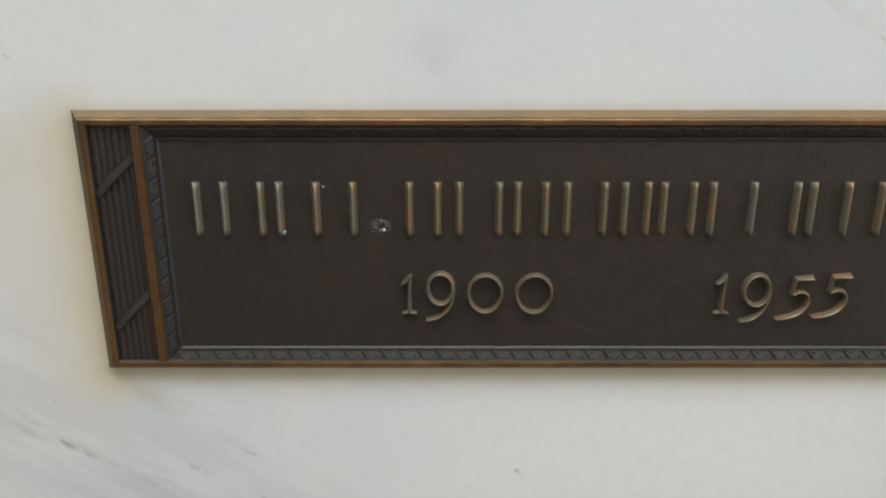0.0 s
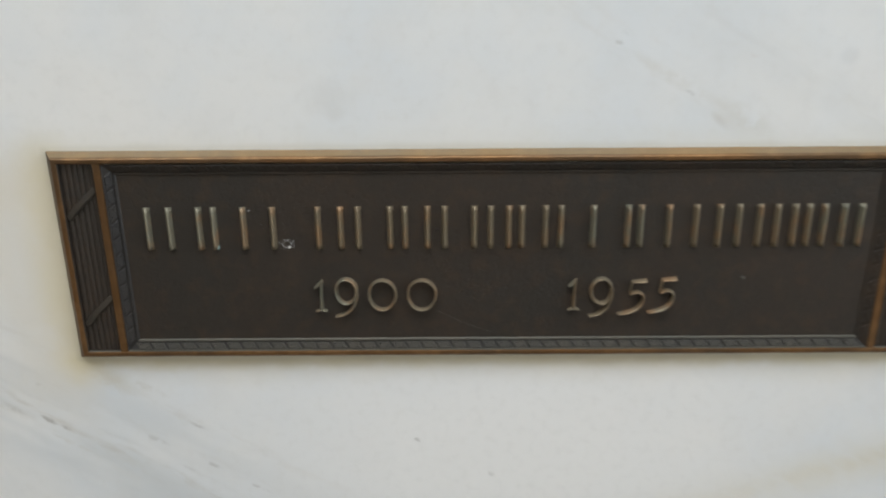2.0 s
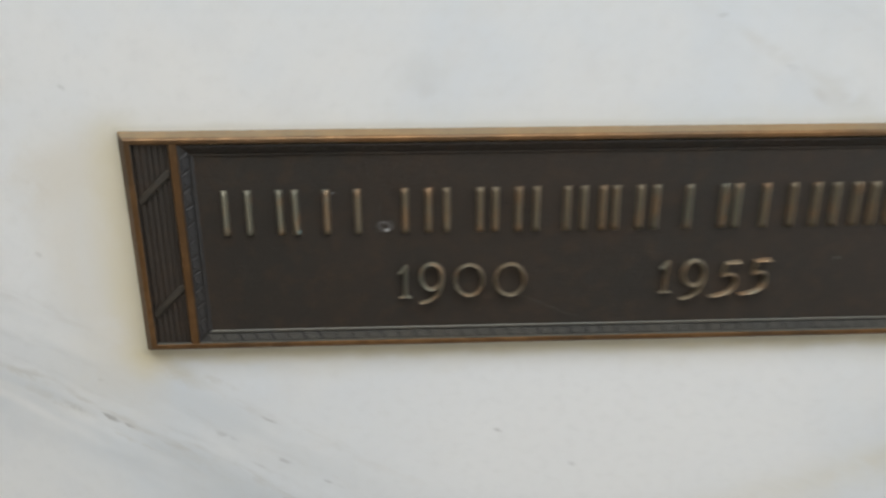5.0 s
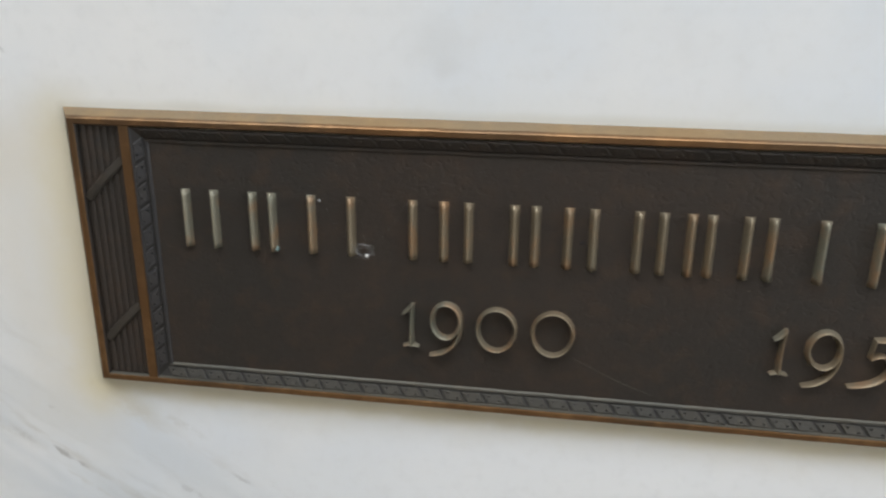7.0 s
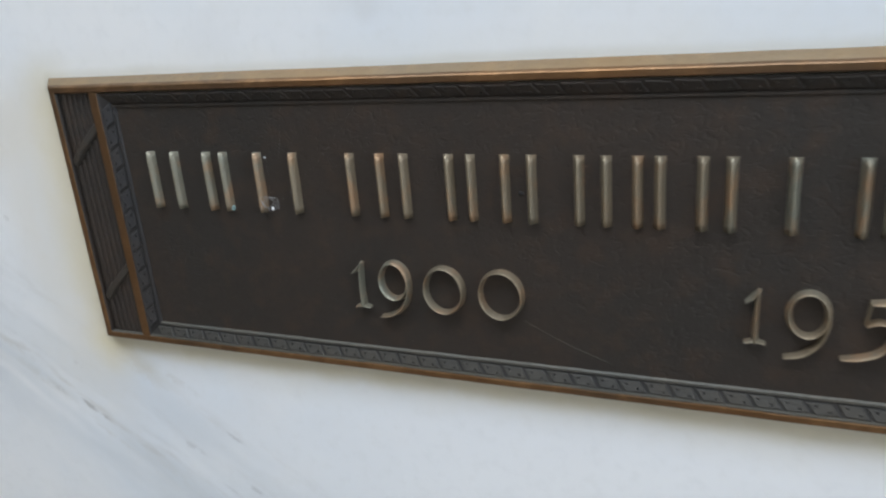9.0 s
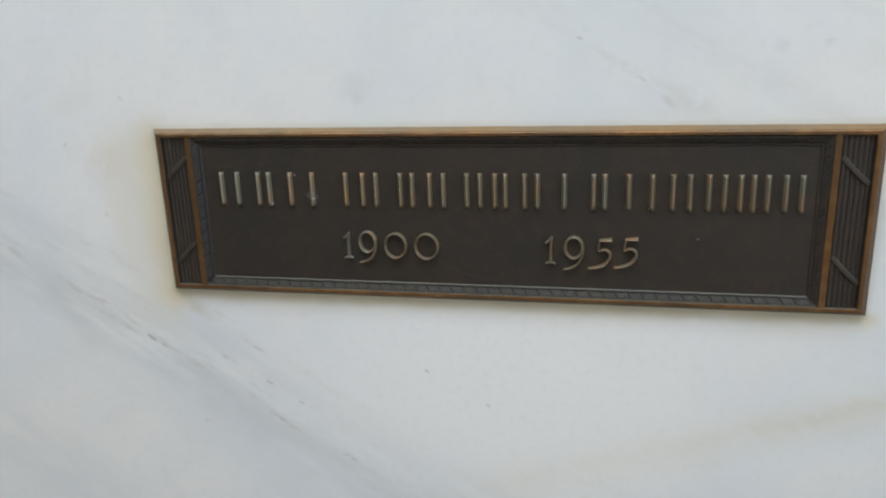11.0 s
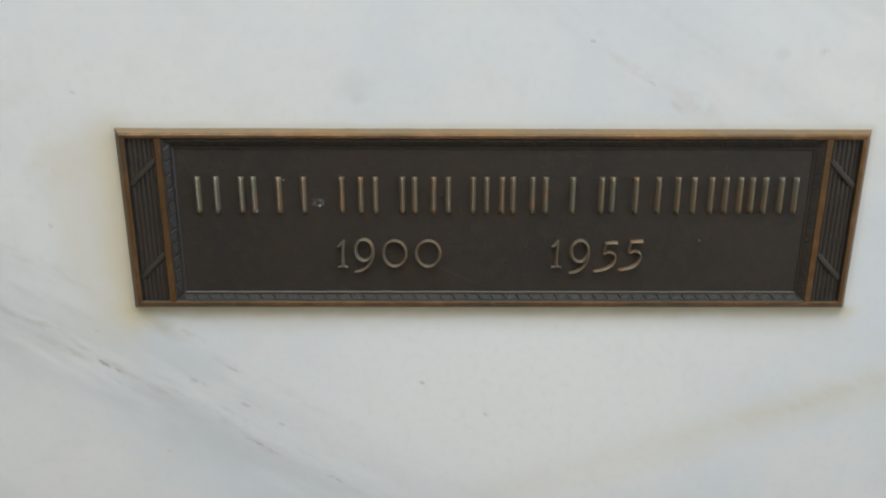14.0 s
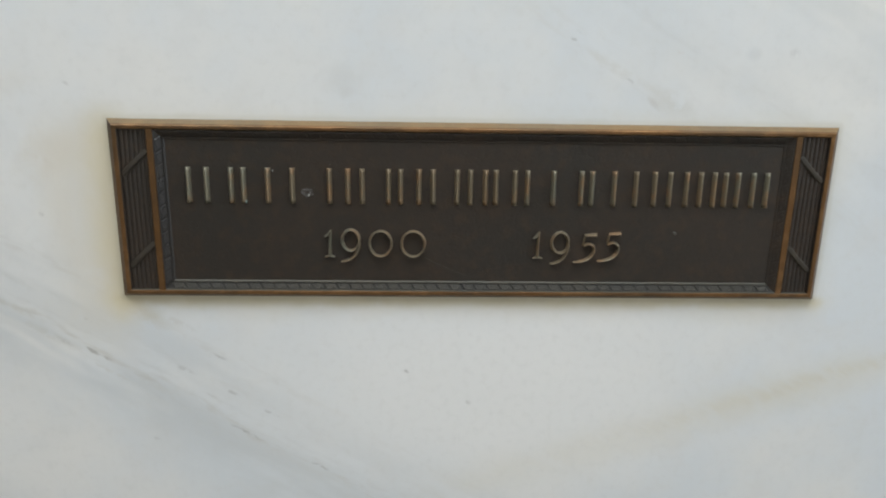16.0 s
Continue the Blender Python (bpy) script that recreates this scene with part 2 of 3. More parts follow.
MARBLE = marble()
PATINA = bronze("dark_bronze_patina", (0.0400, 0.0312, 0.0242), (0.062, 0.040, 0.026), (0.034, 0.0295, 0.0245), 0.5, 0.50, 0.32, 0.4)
# bottom border: light from above is put into these two paler bronzes
BAND = bronze("pale_lit_grey_bronze", (0.094, 0.088, 0.071), (0.118, 0.098, 0.068), (0.083, 0.082, 0.070), 0.3, 0.50, 0.35, 0.35)
BAND_CELL = bronze("lit_cell_bronze", (0.056, 0.052, 0.043), (0.072, 0.061, 0.045), (0.050, 0.048, 0.042), 0.3, 0.50, 0.35, 0.35)
RUBBED = bronze("rubbed_warm_bronze", (0.185, 0.098, 0.040), (0.30, 0.170, 0.075), (0.13, 0.080, 0.042), 0.5, 0.36, 0.75, 0.2)
# top bevel only: its light from above is mixed into this paler colour
BRIGHT = bronze("lit_bevel_bronze", (0.28, 0.185, 0.090), (0.35, 0.235, 0.115), (0.25, 0.185, 0.11), 0.5, 0.40, 0.5, 0.2)
LETTER = bronze("olive_letter_bronze", (0.265, 0.212, 0.140), (0.43, 0.23, 0.104), (0.24, 0.235, 0.18), 0.55, 0.40, 0.6, 0.25)
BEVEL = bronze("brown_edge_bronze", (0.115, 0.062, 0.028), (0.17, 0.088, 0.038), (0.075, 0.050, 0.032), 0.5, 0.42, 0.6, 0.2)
# left border: cool light from the right is tinted into this bronze
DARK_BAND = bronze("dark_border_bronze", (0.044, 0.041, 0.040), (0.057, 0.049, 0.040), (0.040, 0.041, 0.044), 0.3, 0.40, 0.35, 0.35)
RIBBON = bronze("dull_ribbon_bronze", (0.060, 0.051, 0.04), (0.09, 0.066, 0.042), (0.052, 0.048, 0.042), 0.4, 0.48, 0.4, 0.3)
GROOVE = bronze("shaded_groove_bronze", (0.020, 0.018, 0.015), (0.028, 0.022, 0.017), (0.018, 0.017, 0.015), 0.3, 0.6, 0.2, 0.3)
PIT = plain("black_pit_dirt", (0.012, 0.011, 0.010), (0.02, 0.018, 0.016), 300.0, 0.8)
BLUE_GREEN = plain("pale_blue_green", (0.16, 0.25, 0.24), (0.32, 0.42, 0.40), 300.0, 0.5)
SILK = plain("pale_cobweb_silk", (0.30, 0.31, 0.31), (0.4, 0.4, 0.4), 200.0, 0.35)
CRUMB = plain("white_crumb", (0.80, 0.80, 0.78), (0.9, 0.9, 0.88), 400.0, 0.3)
PLASTER = plain("pale_plaster", (0.68, 0.66, 0.61), (0.76, 0.74, 0.70), 3.0, 0.8)
STONE = plain("brown_floor_stone", (0.20, 0.175, 0.145), (0.28, 0.25, 0.21), 4.0, 0.45)
TRAVERTINE = plain("warm_travertine", (0.58, 0.53, 0.46), (0.68, 0.62, 0.54), 4.0, 0.6)


# ---- mesh tools ----
def mesh_of(name, bm, material, smooth=False):
    bmesh.ops.recalc_face_normals(bm, faces=bm.faces)
    me = bpy.data.meshes.new(name)
    for f in bm.faces:
        f.smooth = smooth
    bm.to_mesh(me)
    bm.free()
    me.materials.append(material)
    return me


def part(name, bm, material, parent, label="", smooth=False):
    ob = new(name, mesh_of(name, bm, material, smooth))
    ob.parent = parent
    return tagged(ob, label)


def box(bm, x0, x1, y0, y1, z0, z1):
    v = [bm.verts.new((x, y, z)) for x in (x0, x1) for y in (y0, y1) for z in (z0, z1)]
    for f in ((0, 1, 3, 2), (4, 6, 7, 5), (0, 4, 5, 1), (2, 3, 7, 6), (0, 2, 6, 4), (1, 5, 7, 3)):
        bm.faces.new([v[i] for i in f])


def loft(bm, rings, closed=True, caps=True):
    """Joins rings of points one to the next."""
    rows = [[bm.verts.new(p) for p in r] for r in rings]
    for a, b in zip(rows, rows[1:]):
        m = len(a)
        for i in range(m if closed else m - 1):
            bm.faces.new((a[i], a[(i + 1) % m], b[(i + 1) % m], b[i]))
    if caps:
        bm.faces.new(rows[0]), bm.faces.new(rows[-1])


def tube(bm, points, radius, sides=5):
    rings = []
    for i, p in enumerate(points):
        ahead = (points[min(i + 1, len(points) - 1)] - points[max(i - 1, 0)]).normalized()
        side = ahead.cross(Vector((0.3, 0.9, 0.31))).normalized()
        up = ahead.cross(side)
        rings.append([p + radius * (math.cos(2 * math.pi * k / sides) * side + math.sin(2 * math.pi * k / sides) * up) for k in range(sides)])
    loft(bm, rings)


# ---- the room ----
X0, X1, Y0, TOP = -4.2, 2.8, -2.3, 3.1


def structure(name, boxes, material, label, category):
    bm = bmesh.new()
    for b in boxes:
        box(bm, *b)
    return tagged(new(name, mesh_of(name, bm, material)), label, category, kind="structure")


structure("wall_north", [(X0, X1, WALL, WALL + 0.12, 0, TOP)], MARBLE, "white marble wall with soft grey veins and yellow stains", "wall")
structure("wall_south", [(X0, X1, Y0 - 0.2, Y0, 0, TOP)], TRAVERTINE, "plain warm travertine corridor wall", "wall")
structure("wall_west", [(X0 - 0.2, X0, Y0 - 0.2, WALL + 0.12, 0, TOP)], TRAVERTINE, "plain warm travertine end wall", "wall")
structure("wall_east", [(X1, X1 + 0.2, Y0 - 0.2, -1.7, 0, TOP), (X1, X1 + 0.2, -0.4, WALL + 0.12, 0, TOP), (X1, X1 + 0.2, -1.7, -0.4, 0, 1.1), (X1, X1 + 0.2, -1.7, -0.4, 2.8, TOP)], PLASTER, "pale plastered end wall with a tall window opening", "wall")
structure("floor", [(X0 - 0.2, X1 + 0.2, Y0 - 0.2, WALL + 0.12, -0.15, 0)], STONE, "dark brown stone floor of a corridor", "floor")
structure("ceiling", [(X0 - 0.2, X1 + 0.2, Y0 - 0.2, -1.0, TOP, TOP + 0.15), (X0 - 0.2, X1 + 0.2, -0.1, WALL + 0.12, TOP, TOP + 0.15),
                      (X0 - 0.2, -1.3, -1.0, -0.1, TOP, TOP + 0.15), (1.1, X1 + 0.2, -1.0, -0.1, TOP, TOP + 0.15)], PLASTER, "pale plastered ceiling with a skylight opening", "ceiling")

# ---- the plaque ----
plaque = tagged(new("memorial_plaque"), "long dark bronze memorial plaque with rubbed rim on white marble", "plaque")
plaque.location = (CX, WALL, BASE)
plaque.empty_display_size = 0.05


def P(u, v, d):
    """A point of the plaque: metres from its middle line, above its foot, off the wall."""
    return Vector((u, -d, v))


def jitter(u, v, much):
    return much * (noise.noise(Vector((u * 60, v * 60, 3.1))) + 0.5 * noise.noise(Vector((u * 240, v * 240, 7.7))))


# rim: insets from the outer edge and depths, for long sides and for ends
RIM_LONG = ((0, 0), (2.6, 4.6), (3.2, 5.6), (3.7, 6.0), (5.6, 6.0), (6.1, 5.7), (6.4, 5.0), (6.5, 1.0))
RIM_END = ((0, 0), (3.6, 4.6), (4.3, 5.6), (4.8, 6.0), (7.0, 6.0), (7.5, 5.7), (7.9, 5.0), (8.0, 1.0))


def rail(side, bevel):
    bm = bmesh.new()
    steps = 90 if side in ("top", "bottom") else 30
    rings = []
    for k in range(steps + 1):
        s = k / steps
        ring = []
        for (a, d), (b, _) in zip(RIM_LONG, RIM_END):
            u, v = HW - b * MM, HH - a * MM
            if side in ("top", "bottom"):
                x, z = -u + 2 * u * s, v if side == "top" else -v
            else:
                x, z = (u if side == "right" else -u), -v + 2 * v * s
            z += HH
            ring.append(P(x + jitter(x, z, 0.00012), z + jitter(z, x, 0.00012), d * MM + (jitter(x + 1, z, 0.00010) if d else 0)))
        rings.append(ring)
    loft(bm, [ring[:3] for ring in rings] if bevel else [ring[2:] for ring in rings], closed=False, caps=False)
    return bm


for side, name in (("top", "top_rail"), ("bottom", "bottom_rail"), ("left", "side_rail"), ("right", "side_rail")):
    ob = part(name, rail(side, False), RUBBED, plaque, "rubbed orange-brown bronze rim")
    ob.data.materials.append(BAND if side == "bottom" else PATINA)
    for i, face in enumerate(ob.data.polygons):  # its inner wall has kept the patina; the bottom one is painted lit
        face.material_index = 1 if i % 5 > 2 else 0
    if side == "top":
        # the upward bevel is coloured as lit, paler than the other three
        bevel = part("bevel", rail(side, True), BRIGHT, ob, "pale bronze bevel with light from above in its colour")
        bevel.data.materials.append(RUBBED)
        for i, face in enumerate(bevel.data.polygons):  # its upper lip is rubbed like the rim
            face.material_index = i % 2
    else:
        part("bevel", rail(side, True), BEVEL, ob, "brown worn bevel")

# field
POST_OUT, POST_IN = 0.2275, 0.2225
IN_LO, IN_HI = 6.5 * MM, 2 * HH - 6.5 * MM
bm = bmesh.new()
nx, nz = 150, 36
grid = []
for i in range(nx + 1):
    col = []
    for j in range(nz + 1):
        x, z = -0.217 + 0.434 * i / nx, 0.012 + (2 * HH - 0.024) * j / nz
        top = max(0.0, (z - 0.06) / 0.06)
        col.append(bm.verts.new(P(x, z, FIELD + jitter(x * 0.5, z * 0.5, 0.00016) + top * jitter(x * 3, z * 3, 0.00014))))
    grid.append(col)
for i in range(nx):
    for j in range(nz):
        bm.faces.new((grid[i][j], grid[i + 1][j], grid[i + 1][j + 1], grid[i][j + 1]))
part("field", bm, PATINA, plaque, "dark brown cast bronze ground", smooth=True)

# upright dividing bars
for s in (-1, 1):
    bm = bmesh.new()
    rings = []
    for k in range(31):
        z = IN_LO - 0.0004 + (IN_HI - IN_LO + 0.0008) * k / 30
        rings.append([P(s * (m + jitter(z, s, 0.0001)), z, d) for m, d in
                      ((POST_IN - 0.0002, 0.001), (POST_IN, 0.0050), (POST_IN + 0.0005, 0.0058), (POST_OUT - 0.0005, 0.0058), (POST_OUT, 0.0050), (POST_OUT + 0.0002, 0.001))])
    loft(bm, rings)
    part("dividing_bar", bm, RUBBED, plaque, "rubbed orange-brown upright bar")

# sloped border bands, with a raised lip along the field
BAND_HI, BAND_LO = 5.8, 3.1   # its slope, off the wall
BAND_PROFILE = ((0.0, BAND_HI), (0.8, BAND_HI - 0.4), (5.1, BAND_LO + 0.05), (5.2, BAND_LO), (5.5, 3.75), (6.3, 3.7), (6.9, 3.2), (7.0, 2.2))


def band(side):
    bm = bmesh.new()
    rings = []
    steps = 80 if side in ("top", "bottom") else 24
    for k in range(steps + 1):
        s = k / steps
        ring = []
        for a, d in BAND_PROFILE:
            u = POST_IN - a * MM
            lo, hi = IN_LO + a * MM, IN_HI - a * MM
            if side in ("top", "bottom"):
                x, z = -u + 2 * u * s, hi if side == "top" else lo
            else:
                x, z = (u if side == "right" else -u), lo + (hi - lo) * s
            ring.append(P(x + jitter(z * 2, x * 2, 0.00008), z + jitter(x * 2, z * 2, 0.00015), d * MM))
        rings.append(ring)
    loft(bm, rings, closed=False, caps=False)
    return bm


# each side's light is in its bronze: bottom pale, left cool, others dark
bands = {side: part("border_band", band(side), {"bottom": BAND, "left": DARK_BAND}.get(side, PATINA), plaque, "grey border band with top light in its colour, slanted cuts and drilled dots" if side == "bottom" else "dark border band with slanted cuts and drilled dots")
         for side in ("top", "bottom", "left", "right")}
for ob in (bands["bottom"], bands["left"]):  # the floor of the cuts between the cells has its shade painted dark
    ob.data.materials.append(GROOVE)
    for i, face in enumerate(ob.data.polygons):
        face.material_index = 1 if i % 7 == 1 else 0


# fluted end panels, each with two ribbons
def panel(s):
    mid = s * (POST_OUT + HW - 0.008) / 2
    half = (HW - 0.008 - POST_OUT) / 2
    bm = bmesh.new()
    box(bm, mid - half - 0.0004, mid + half + 0.0004, -0.0036, -0.0005, IN_LO - 0.0004, IN_HI + 0.0004)
    ground = part("end_panel", bm, PATINA, plaque, "dark recessed panel of upright reeds crossed by ribbons")
    count, pitch = 6, 2 * half / 6
    for k in range(count):
        x = mid - half + (k + 0.5) * pitch
        bm = bmesh.new()
        rings = []
        for i in range(25):
            z = IN_LO + 0.0005 + (IN_HI - IN_LO - 0.001) * i / 24
            r = 0.47 * pitch
            rings.append([P(x + r * math.cos(a) + jitter(z * 0.6, k, 0.00018), z, 0.0033 + (0.0010 if s > 0 else 0.0007) * math.sin(a)) for a in [math.pi * q / 6 for q in range(7)]])
        loft(bm, rings, closed=False, caps=False)
        part("reed", bm, PATINA, ground, smooth=True)
    for z0, z1 in ((0.0895, 0.1075), (0.0230, 0.0415)):
        bm = bmesh.new()
        a, b = P(s * (HW - 0.0085), z0, 0), P(s * (POST_OUT + 0.0004), z1, 0)
        way = (b - a).normalized()
        side = Vector((-way.z, 0, way.x))
        rings = []
        for i in range(17):
            q = i / 16
            w = 0.0020 * (0.7 if i in (0, 16) else 1) + 0.0001 * math.sin(9 * q)
            lift = 0.0046 + 0.0009 * math.sin(math.pi * min(1, q * 1.15))
            c = a.lerp(b, q) + side * 0.0003 * math.sin(math.pi * q * 1.3)
            rings.append([c + side * (w * e) + Vector((0, -(lift * h), 0)) for e, h in ((-1.05, 0.5), (-0.9, 0.94), (-0.45, 1.04), (0, 0.97), (0.45, 1.04), (0.9, 0.94), (1.05, 0.5))])
        loft(bm, rings, closed=False, caps=False)
        part("ribbon", bm, RIBBON, ground, smooth=True)


panel(-1)
panel(1)

# ---- the inscription ----
TALL = 0.0036  # how high it stands off the field


SECTION = ((-1.0, 0.0), (-0.94, 0.30), (-0.56, 0.70), (-0.16, 0.97), (0.0, 1.0), (0.16, 0.97), (0.56, 0.70), (0.94, 0.30), (1.0, 0.0))


def stroke(bm, points, halves, rise=TALL, loop=False):
    """A cast stroke with sloping flanks and a rounded back, along points given in millimetres."""
    pts = [Vector((x, 0, z)) * MM for x, z in points]
    n = len(pts)
    rings = []
    for i, p in enumerate(pts):
        a, b = (pts[i - 1], pts[(i + 1) % n]) if loop else (pts[max(i - 1, 0)], pts[min(i + 1, n - 1)])
        way = (b - a).normalized()
        side = Vector((way.z, 0, -way.x))
        w = halves[i] * MM + jitter(p.x, p.z, 0.00006)
        low = 0.86 if not loop and i in (0, n - 1) else 1.0
        rings.append([p + side * (w * e) + Vector((0, -(0.0005 + (FIELD - 0.0005 + rise * low) * h), 0)) for e, h in SECTION])
    if loop:
        rings.append(rings[0])
    loft(bm, rings, closed=False, caps=not loop)
    bmesh.ops.remove_doubles(bm, verts=bm.verts, dist=0.000002)


def glide(points, halves, steps=7):
    """A smooth line through points, with its half widths."""
    out, wide = [], []
    for i in range(len(points) - 1):
        p0, p1, p2, p3 = (Vector(points[min(max(k, 0), len(points) - 1)]) for k in (i - 1, i, i + 1, i + 2))
        for k in range(steps):
            t = k / steps
            out.append(0.5 * (2 * p1 + (p2 - p0) * t + (2 * p0 - 5 * p1 + 4 * p2 - p3) * t * t + (3 * p1 - p0 - 3 * p2 + p3) * t ** 3))
            wide.append(halves[i] + (halves[i + 1] - halves[i]) * t)
    return out + [Vector(points[-1])], wide + [halves[-1]]


CAP, FOOT = 95.8, 70.8
WORDS = ((-201.3, -188.8, -171.9, -163.4, -146.5, -129.6), (-103.7, -90.8, -80.8, -62.4, -53.9, -41.0, -31.1, -14.1, -4.7, 5.8, 13.2, 26.7, 35.6, 54.1),
         (74.0, 81.4, 97.4, 112.8, 126.2, 137.2, 149.1, 159.1, 169.0, 177.0, 185.9, 196.9, 206.8))
for word in WORDS:
    for x in word:
        bm = bmesh.new()
        stroke(bm, [(x, FOOT + (CAP - FOOT) * k / 10) for k in range(11)], [2.5] + [2.3] * 9 + [2.5])
        part("raised_bar", bm, LETTER, plaque, smooth=True)


def ring_stroke(bm, cx, cz, rx, rz, half, swell):
    turns = [2 * math.pi * k / 44 for k in range(44)]
    stroke(bm, [(cx + rx * math.cos(a), cz + rz * math.sin(a)) for a in turns], [half + swell * math.cos(2 * (a - 0.5)) for a in turns], loop=True)


def numeral_one(bm, x, z):
    stroke(bm, *glide([(x + 0.9, z + 19.8), (x + 0.3, z + 16), (x, z + 9), (x, z + 0.3)], [0.8, 1.25, 1.3, 1.6]))
    stroke(bm, *glide([(x + 0.9, z + 19.4), (x - 1.2, z + 16.6), (x - 3.6, z + 15.0)], [1.0, 1.35, 0.5]), rise=TALL * 0.92)
    stroke(bm, *glide([(x - 3.5, z + 0.2), (x, z + 0.9), (x + 3.5, z + 0.2)], [0.45, 1.0, 0.45]), rise=TALL * 0.85)


def numeral_nine(bm, x, z):
    ring_stroke(bm, x, z, 6.0, 7.7, 1.35, 0.2)
    stroke(bm, *glide([(x + 6.1, z + 1.5), (x + 5.9, z - 4.5), (x + 3.4, z - 10.6), (x - 1.2, z - 14.5), (x - 7.0, z - 15.8)], [1.3, 1.4, 1.45, 1.3, 0.45]))


def numeral_five(bm, x, z):
    stroke(bm, *glide([(x + 0.4, z + 8.2), (x + 4.5, z + 8.3), (x + 9.2, z + 8.4)], [0.9, 1.4, 1.9]))
    stroke(bm, *glide([(x + 0.9, z + 8.0), (x + 0.3, z + 4.0), (x - 0.2, z + 0.4)], [0.8, 0.85, 0.9]), rise=TALL * 0.9)
    stroke(bm, *glide([(x - 0.3, z + 0.3), (x + 3.4, z + 1.7), (x + 7.0, z + 0.3), (x + 8.0, z - 3.2), (x + 6.4, z - 7.2), (x + 3.0, z - 10.0), (x - 1.8, z - 11.6), (x - 7.0, z - 12.1)],
                      [0.6, 1.15, 1.35, 1.5, 1.5, 1.4, 1.25, 0.45]))


def numeral(build, *args):
    bm = bmesh.new()
    build(bm, *args)
    part("numeral", bm, LETTER, plaque, smooth=True)


numeral(numeral_one, -104.3, 31.4)
numeral(numeral_nine, -89.4, 44.0)
numeral(ring_stroke, -68.1, 41.6, 7.9, 9.3, 1.15, 0.18)
numeral(ring_stroke, -44.8, 41.5, 8.3, 9.4, 1.10, 0.18)
numeral(numeral_one, 45.1, 31.4)
numeral(numeral_nine, 61.1, 43.3)
numeral(numeral_five, 78.1, 40.9)
numeral(numeral_five, 95.7, 41.9)

# a fine scratch and a pale blue-green spot on the field
bm = bmesh.new()
tube(bm, [P(-0.036 + 0.034 * q, 0.0310 - 0.0145 * q - 0.001 * math.sin(3 * q), FIELD) for q in [i / 12 for i in range(13)]], 0.00007, 5)
part("scratch", bm, BAND, plaque, "fine pale scratch")
bm = bmesh.new()
bmesh.ops.create_icosphere(bm, subdivisions=3, radius=1)
for v in bm.verts:
    k = 1 + 0.5 * noise.noise(v.co * 2.1)
    v.co = P(-0.1622 + v.co.x * 0.0010 * k, 0.0718 + v.co.z * 0.0014 * k, FIELD + 0.0008 + v.co.y * 0.0010 * k)
part("blue_green_spot", bm, BLUE_GREEN, plaque, "small pale blue-green spot", smooth=True)

# a casting pit and two pale flecks on the field
for name, x, z, r, material, label in (("casting_pit", -0.0352, 0.0815, 0.0011, PIT, "small black casting pit"), ("pale_fleck", 0.1440, 0.0508, 0.0013, BAND, "dull pale fleck"), ("pale_fleck", -0.1430, 0.0935, 0.0006, SILK, "small pale fleck")):
    bm = bmesh.new()
    bmesh.ops.create_icosphere(bm, subdivisions=2, radius=1)
    for v in bm.verts:
        k = 1 + 0.3 * noise.noise(v.co * 1.7 + Vector((x * 90, 0, 0)))
        v.co = P(x + v.co.x * r * k, z + v.co.z * r * 0.8 * k, FIELD + 0.0001 + v.co.y * r * 0.3)
    part(name, bm, material, plaque, label, smooth=True)

# ---- cobweb tuft on fine threads in front of the plaque ----
web = tagged(new("cobweb"), "tuft of pale cobweb holding a white crumb before the plaque", "cobweb")
web.location = (CX, WALL, BASE)
heart = P(-0.1122, 0.0858, 0.045)
rng = random.Random(4)
for k in range(8):
    bm = bmesh.new()
    rx, rz, ry = rng.uniform(0.0016, 0.0042), rng.uniform(0.0012, 0.0026), rng.uniform(-0.0015, 0.0015)
    ph, lean = rng.uniform(0, 6.28), rng.uniform(-0.5, 0.5)
    pts = []
    for i in range(22):
        a = ph + i / 21 * rng.choice((4.4, 5.2, 6.0))
        q = Vector((rx * math.cos(a), ry * math.sin(2 * a), rz * math.sin(a)))
        pts.append(heart + Vector((-0.0012, 0, 0.0018)) + Matrix.Rotation(lean, 3, "Y") @ q)
    tube(bm, pts, 0.000024, 4)
    part("silk_loop", bm, SILK, web, smooth=True)
for end in (P(-0.142, 0.0950, 0.0040), P(-0.090, 2 * HH - 0.004, 0.0058), P(-0.128, 2 * HH - 0.004, 0.0058)):
    bm = bmesh.new()
    pts = [heart.lerp(end, i / 20) + Vector((0, 0, -0.004 * math.sin(math.pi * i / 20))) for i in range(21)]
    tube(bm, pts, 0.000004, 3)
    part("silk_thread", bm, SILK, web)
bm = bmesh.new()
bmesh.ops.create_icosphere(bm, subdivisions=2, radius=1)
for v in bm.verts:
    v.co = heart + Vector((v.co.x * 0.00045, v.co.y * 0.00045, v.co.z * 0.0007)) * (1 + 0.3 * noise.noise(v.co * 2))
part("crumb", bm, CRUMB, web, "bright white crumb", smooth=True)

# ---- border tiles: slanted cells with two drilled dots ----
PITCH = 0.0090


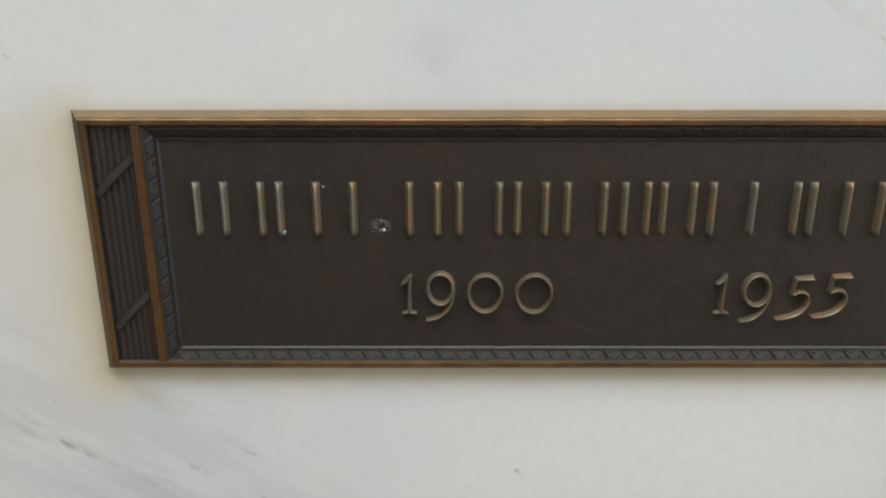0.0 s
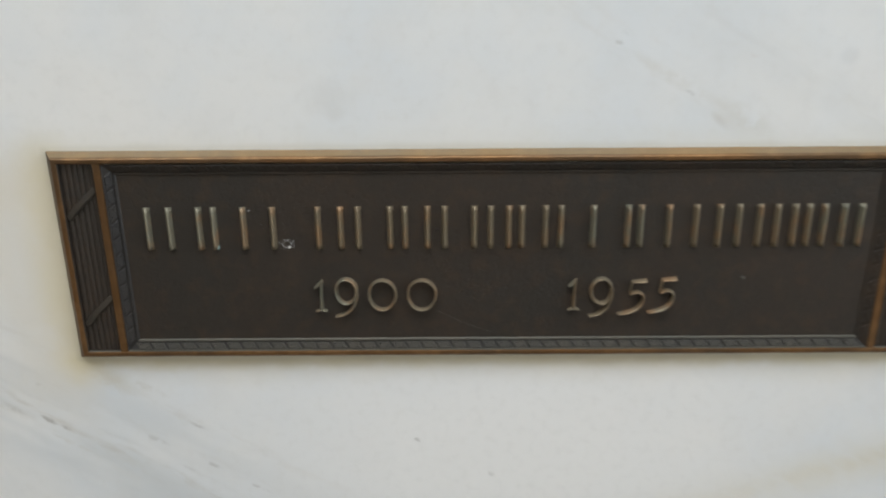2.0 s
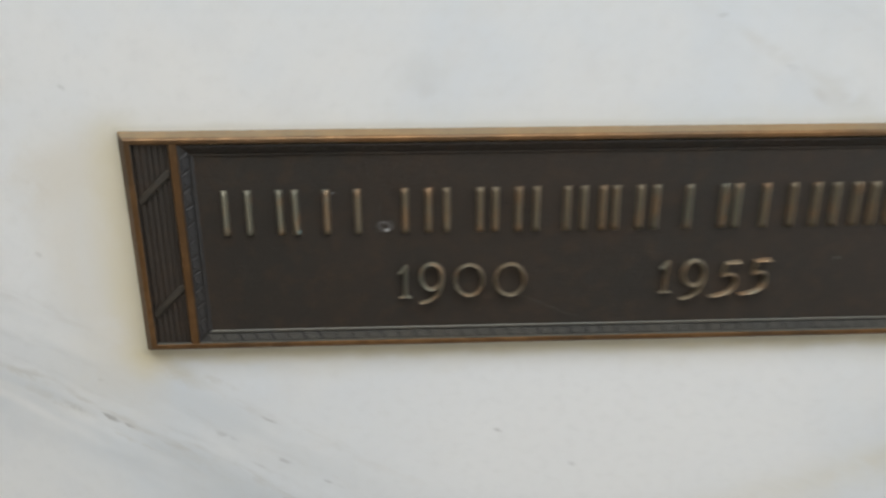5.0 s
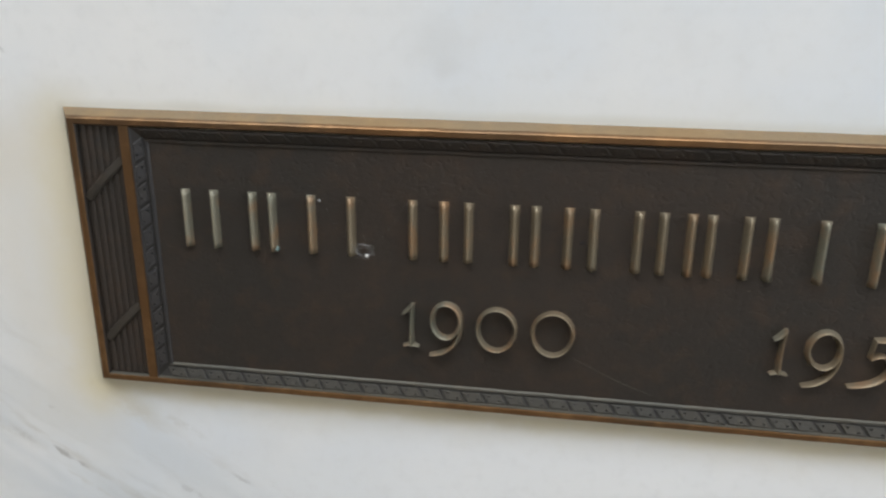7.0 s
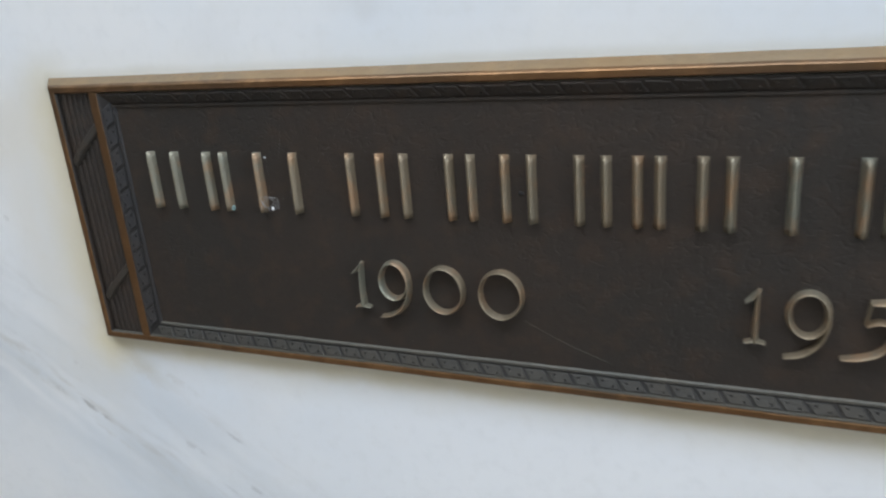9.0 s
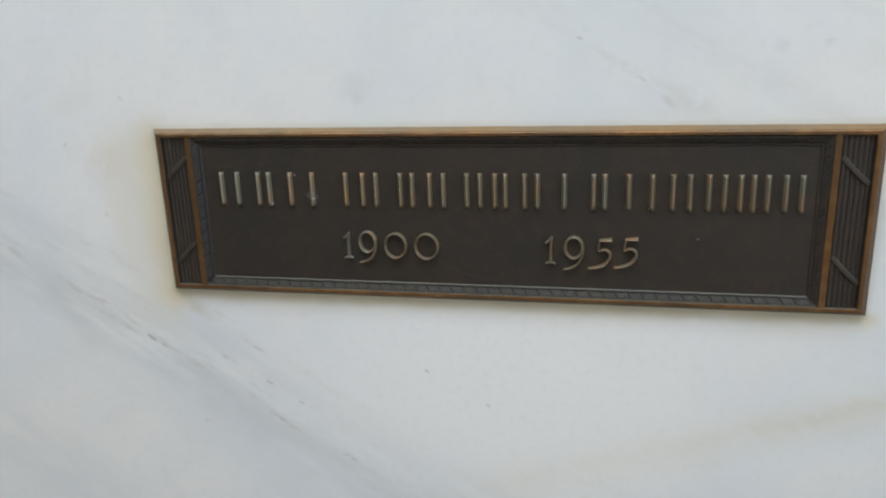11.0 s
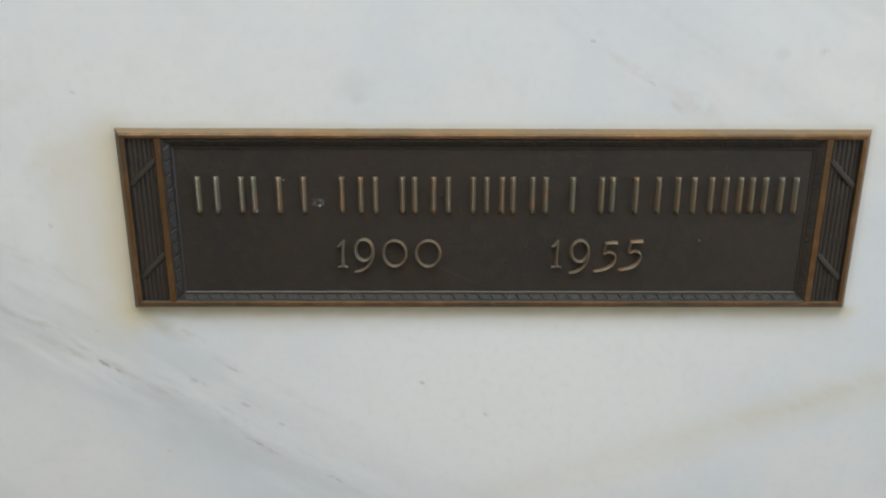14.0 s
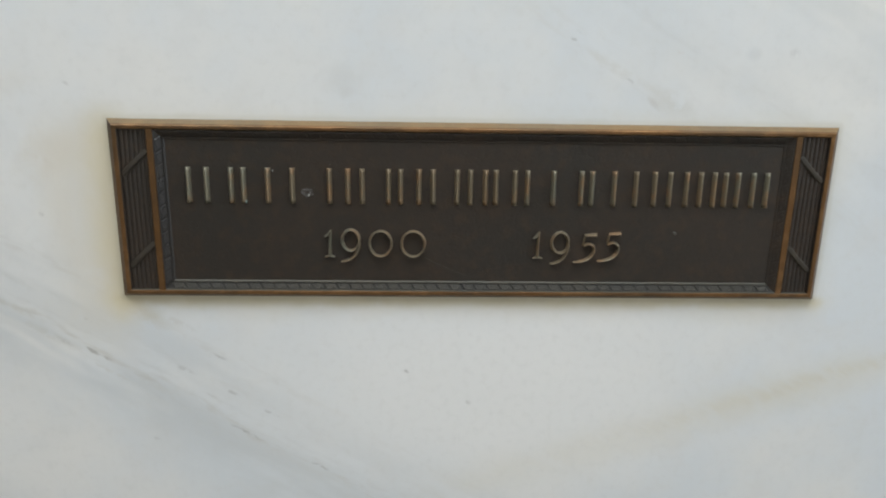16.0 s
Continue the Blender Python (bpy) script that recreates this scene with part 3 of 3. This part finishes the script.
def tile_mesh(name, length, width, material):
    """X along the band, Y from the rim to the field, Z off it; cut on the slant."""
    lean, h = -0.0028, 0.0006
    bm = bmesh.new()

    def ring(inset, z):
        w, y0, y1 = length / 2 - inset, inset, width - inset
        return [Vector((x + lean * (y / width - 0.5), y, z)) for x, y in ((-w, y0), (w, y0), (w, y1), (-w, y1))]

    rows = [[bm.verts.new(p) for p in r] for r in (ring(0, -0.0003), ring(0.0001, h * 0.6), ring(0.0004, h))]
    for a, b in zip(rows, rows[1:]):
        for i in range(4):
            bm.faces.new((a[i], a[(i + 1) % 4], b[(i + 1) % 4], b[i]))
    top = rows[-1]
    edges = [bm.edges.get((top[i], top[(i + 1) % 4])) for i in range(4)]
    for cx, cy in ((-0.0022, 0.0029), (0.0020, 0.0012)):
        hole = [bm.verts.new((cx + 0.00066 * math.cos(a), cy + 0.0005 * math.sin(a), h)) for a in (0.3, 1.35, 2.4, 3.45, 4.5, 5.55)]
        tip = bm.verts.new((cx, cy, -0.0012))
        for i in range(6):
            edges.append(bm.edges.new((hole[i], hole[(i + 1) % 6])))
            bm.faces.new((hole[i], hole[(i + 1) % 6], tip))
    bmesh.ops.triangle_fill(bm, edges=edges, use_beauty=True)
    me = mesh_of(name, bm, material)
    return me


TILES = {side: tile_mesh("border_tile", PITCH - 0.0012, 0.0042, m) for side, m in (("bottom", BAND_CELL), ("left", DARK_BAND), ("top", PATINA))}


def tiles(side, x_way, y_way, start, length, rng):
    slope = Vector((0, BAND_HI - BAND_LO, 0)) + y_way * 5.2
    slope.normalize()
    out = x_way.cross(slope).normalized()
    count = int(length / PITCH)
    for k in range(count):
        at = start + x_way * (length * (k + 0.5) / count) + slope * (0.0009 + rng.uniform(-0.00015, 0.00015))
        ob = new("border_tile", TILES.get(side, TILES["top"]))
        ob.parent = bands[side]
        tilt = Matrix.Rotation(rng.uniform(-0.05, 0.05), 3, "Z")
        m3 = Matrix((x_way, slope, out)).transposed() @ tilt
        # top and right cells lie flatter, standing in for the shade there
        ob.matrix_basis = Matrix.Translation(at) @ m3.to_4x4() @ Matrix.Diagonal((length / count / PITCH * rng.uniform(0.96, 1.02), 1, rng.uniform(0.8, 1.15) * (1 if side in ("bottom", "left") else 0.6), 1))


X, Z = Vector((1, 0, 0)), Vector((0, 0, 1))
tiles("bottom", X, Z, P(-POST_IN + 0.005, IN_LO, BAND_HI * MM), 2 * POST_IN - 0.010, rng)
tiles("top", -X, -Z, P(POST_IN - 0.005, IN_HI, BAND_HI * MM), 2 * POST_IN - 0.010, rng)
tiles("left", -Z, X, P(-POST_IN, IN_HI - 0.005, BAND_HI * MM), IN_HI - IN_LO - 0.010, rng)
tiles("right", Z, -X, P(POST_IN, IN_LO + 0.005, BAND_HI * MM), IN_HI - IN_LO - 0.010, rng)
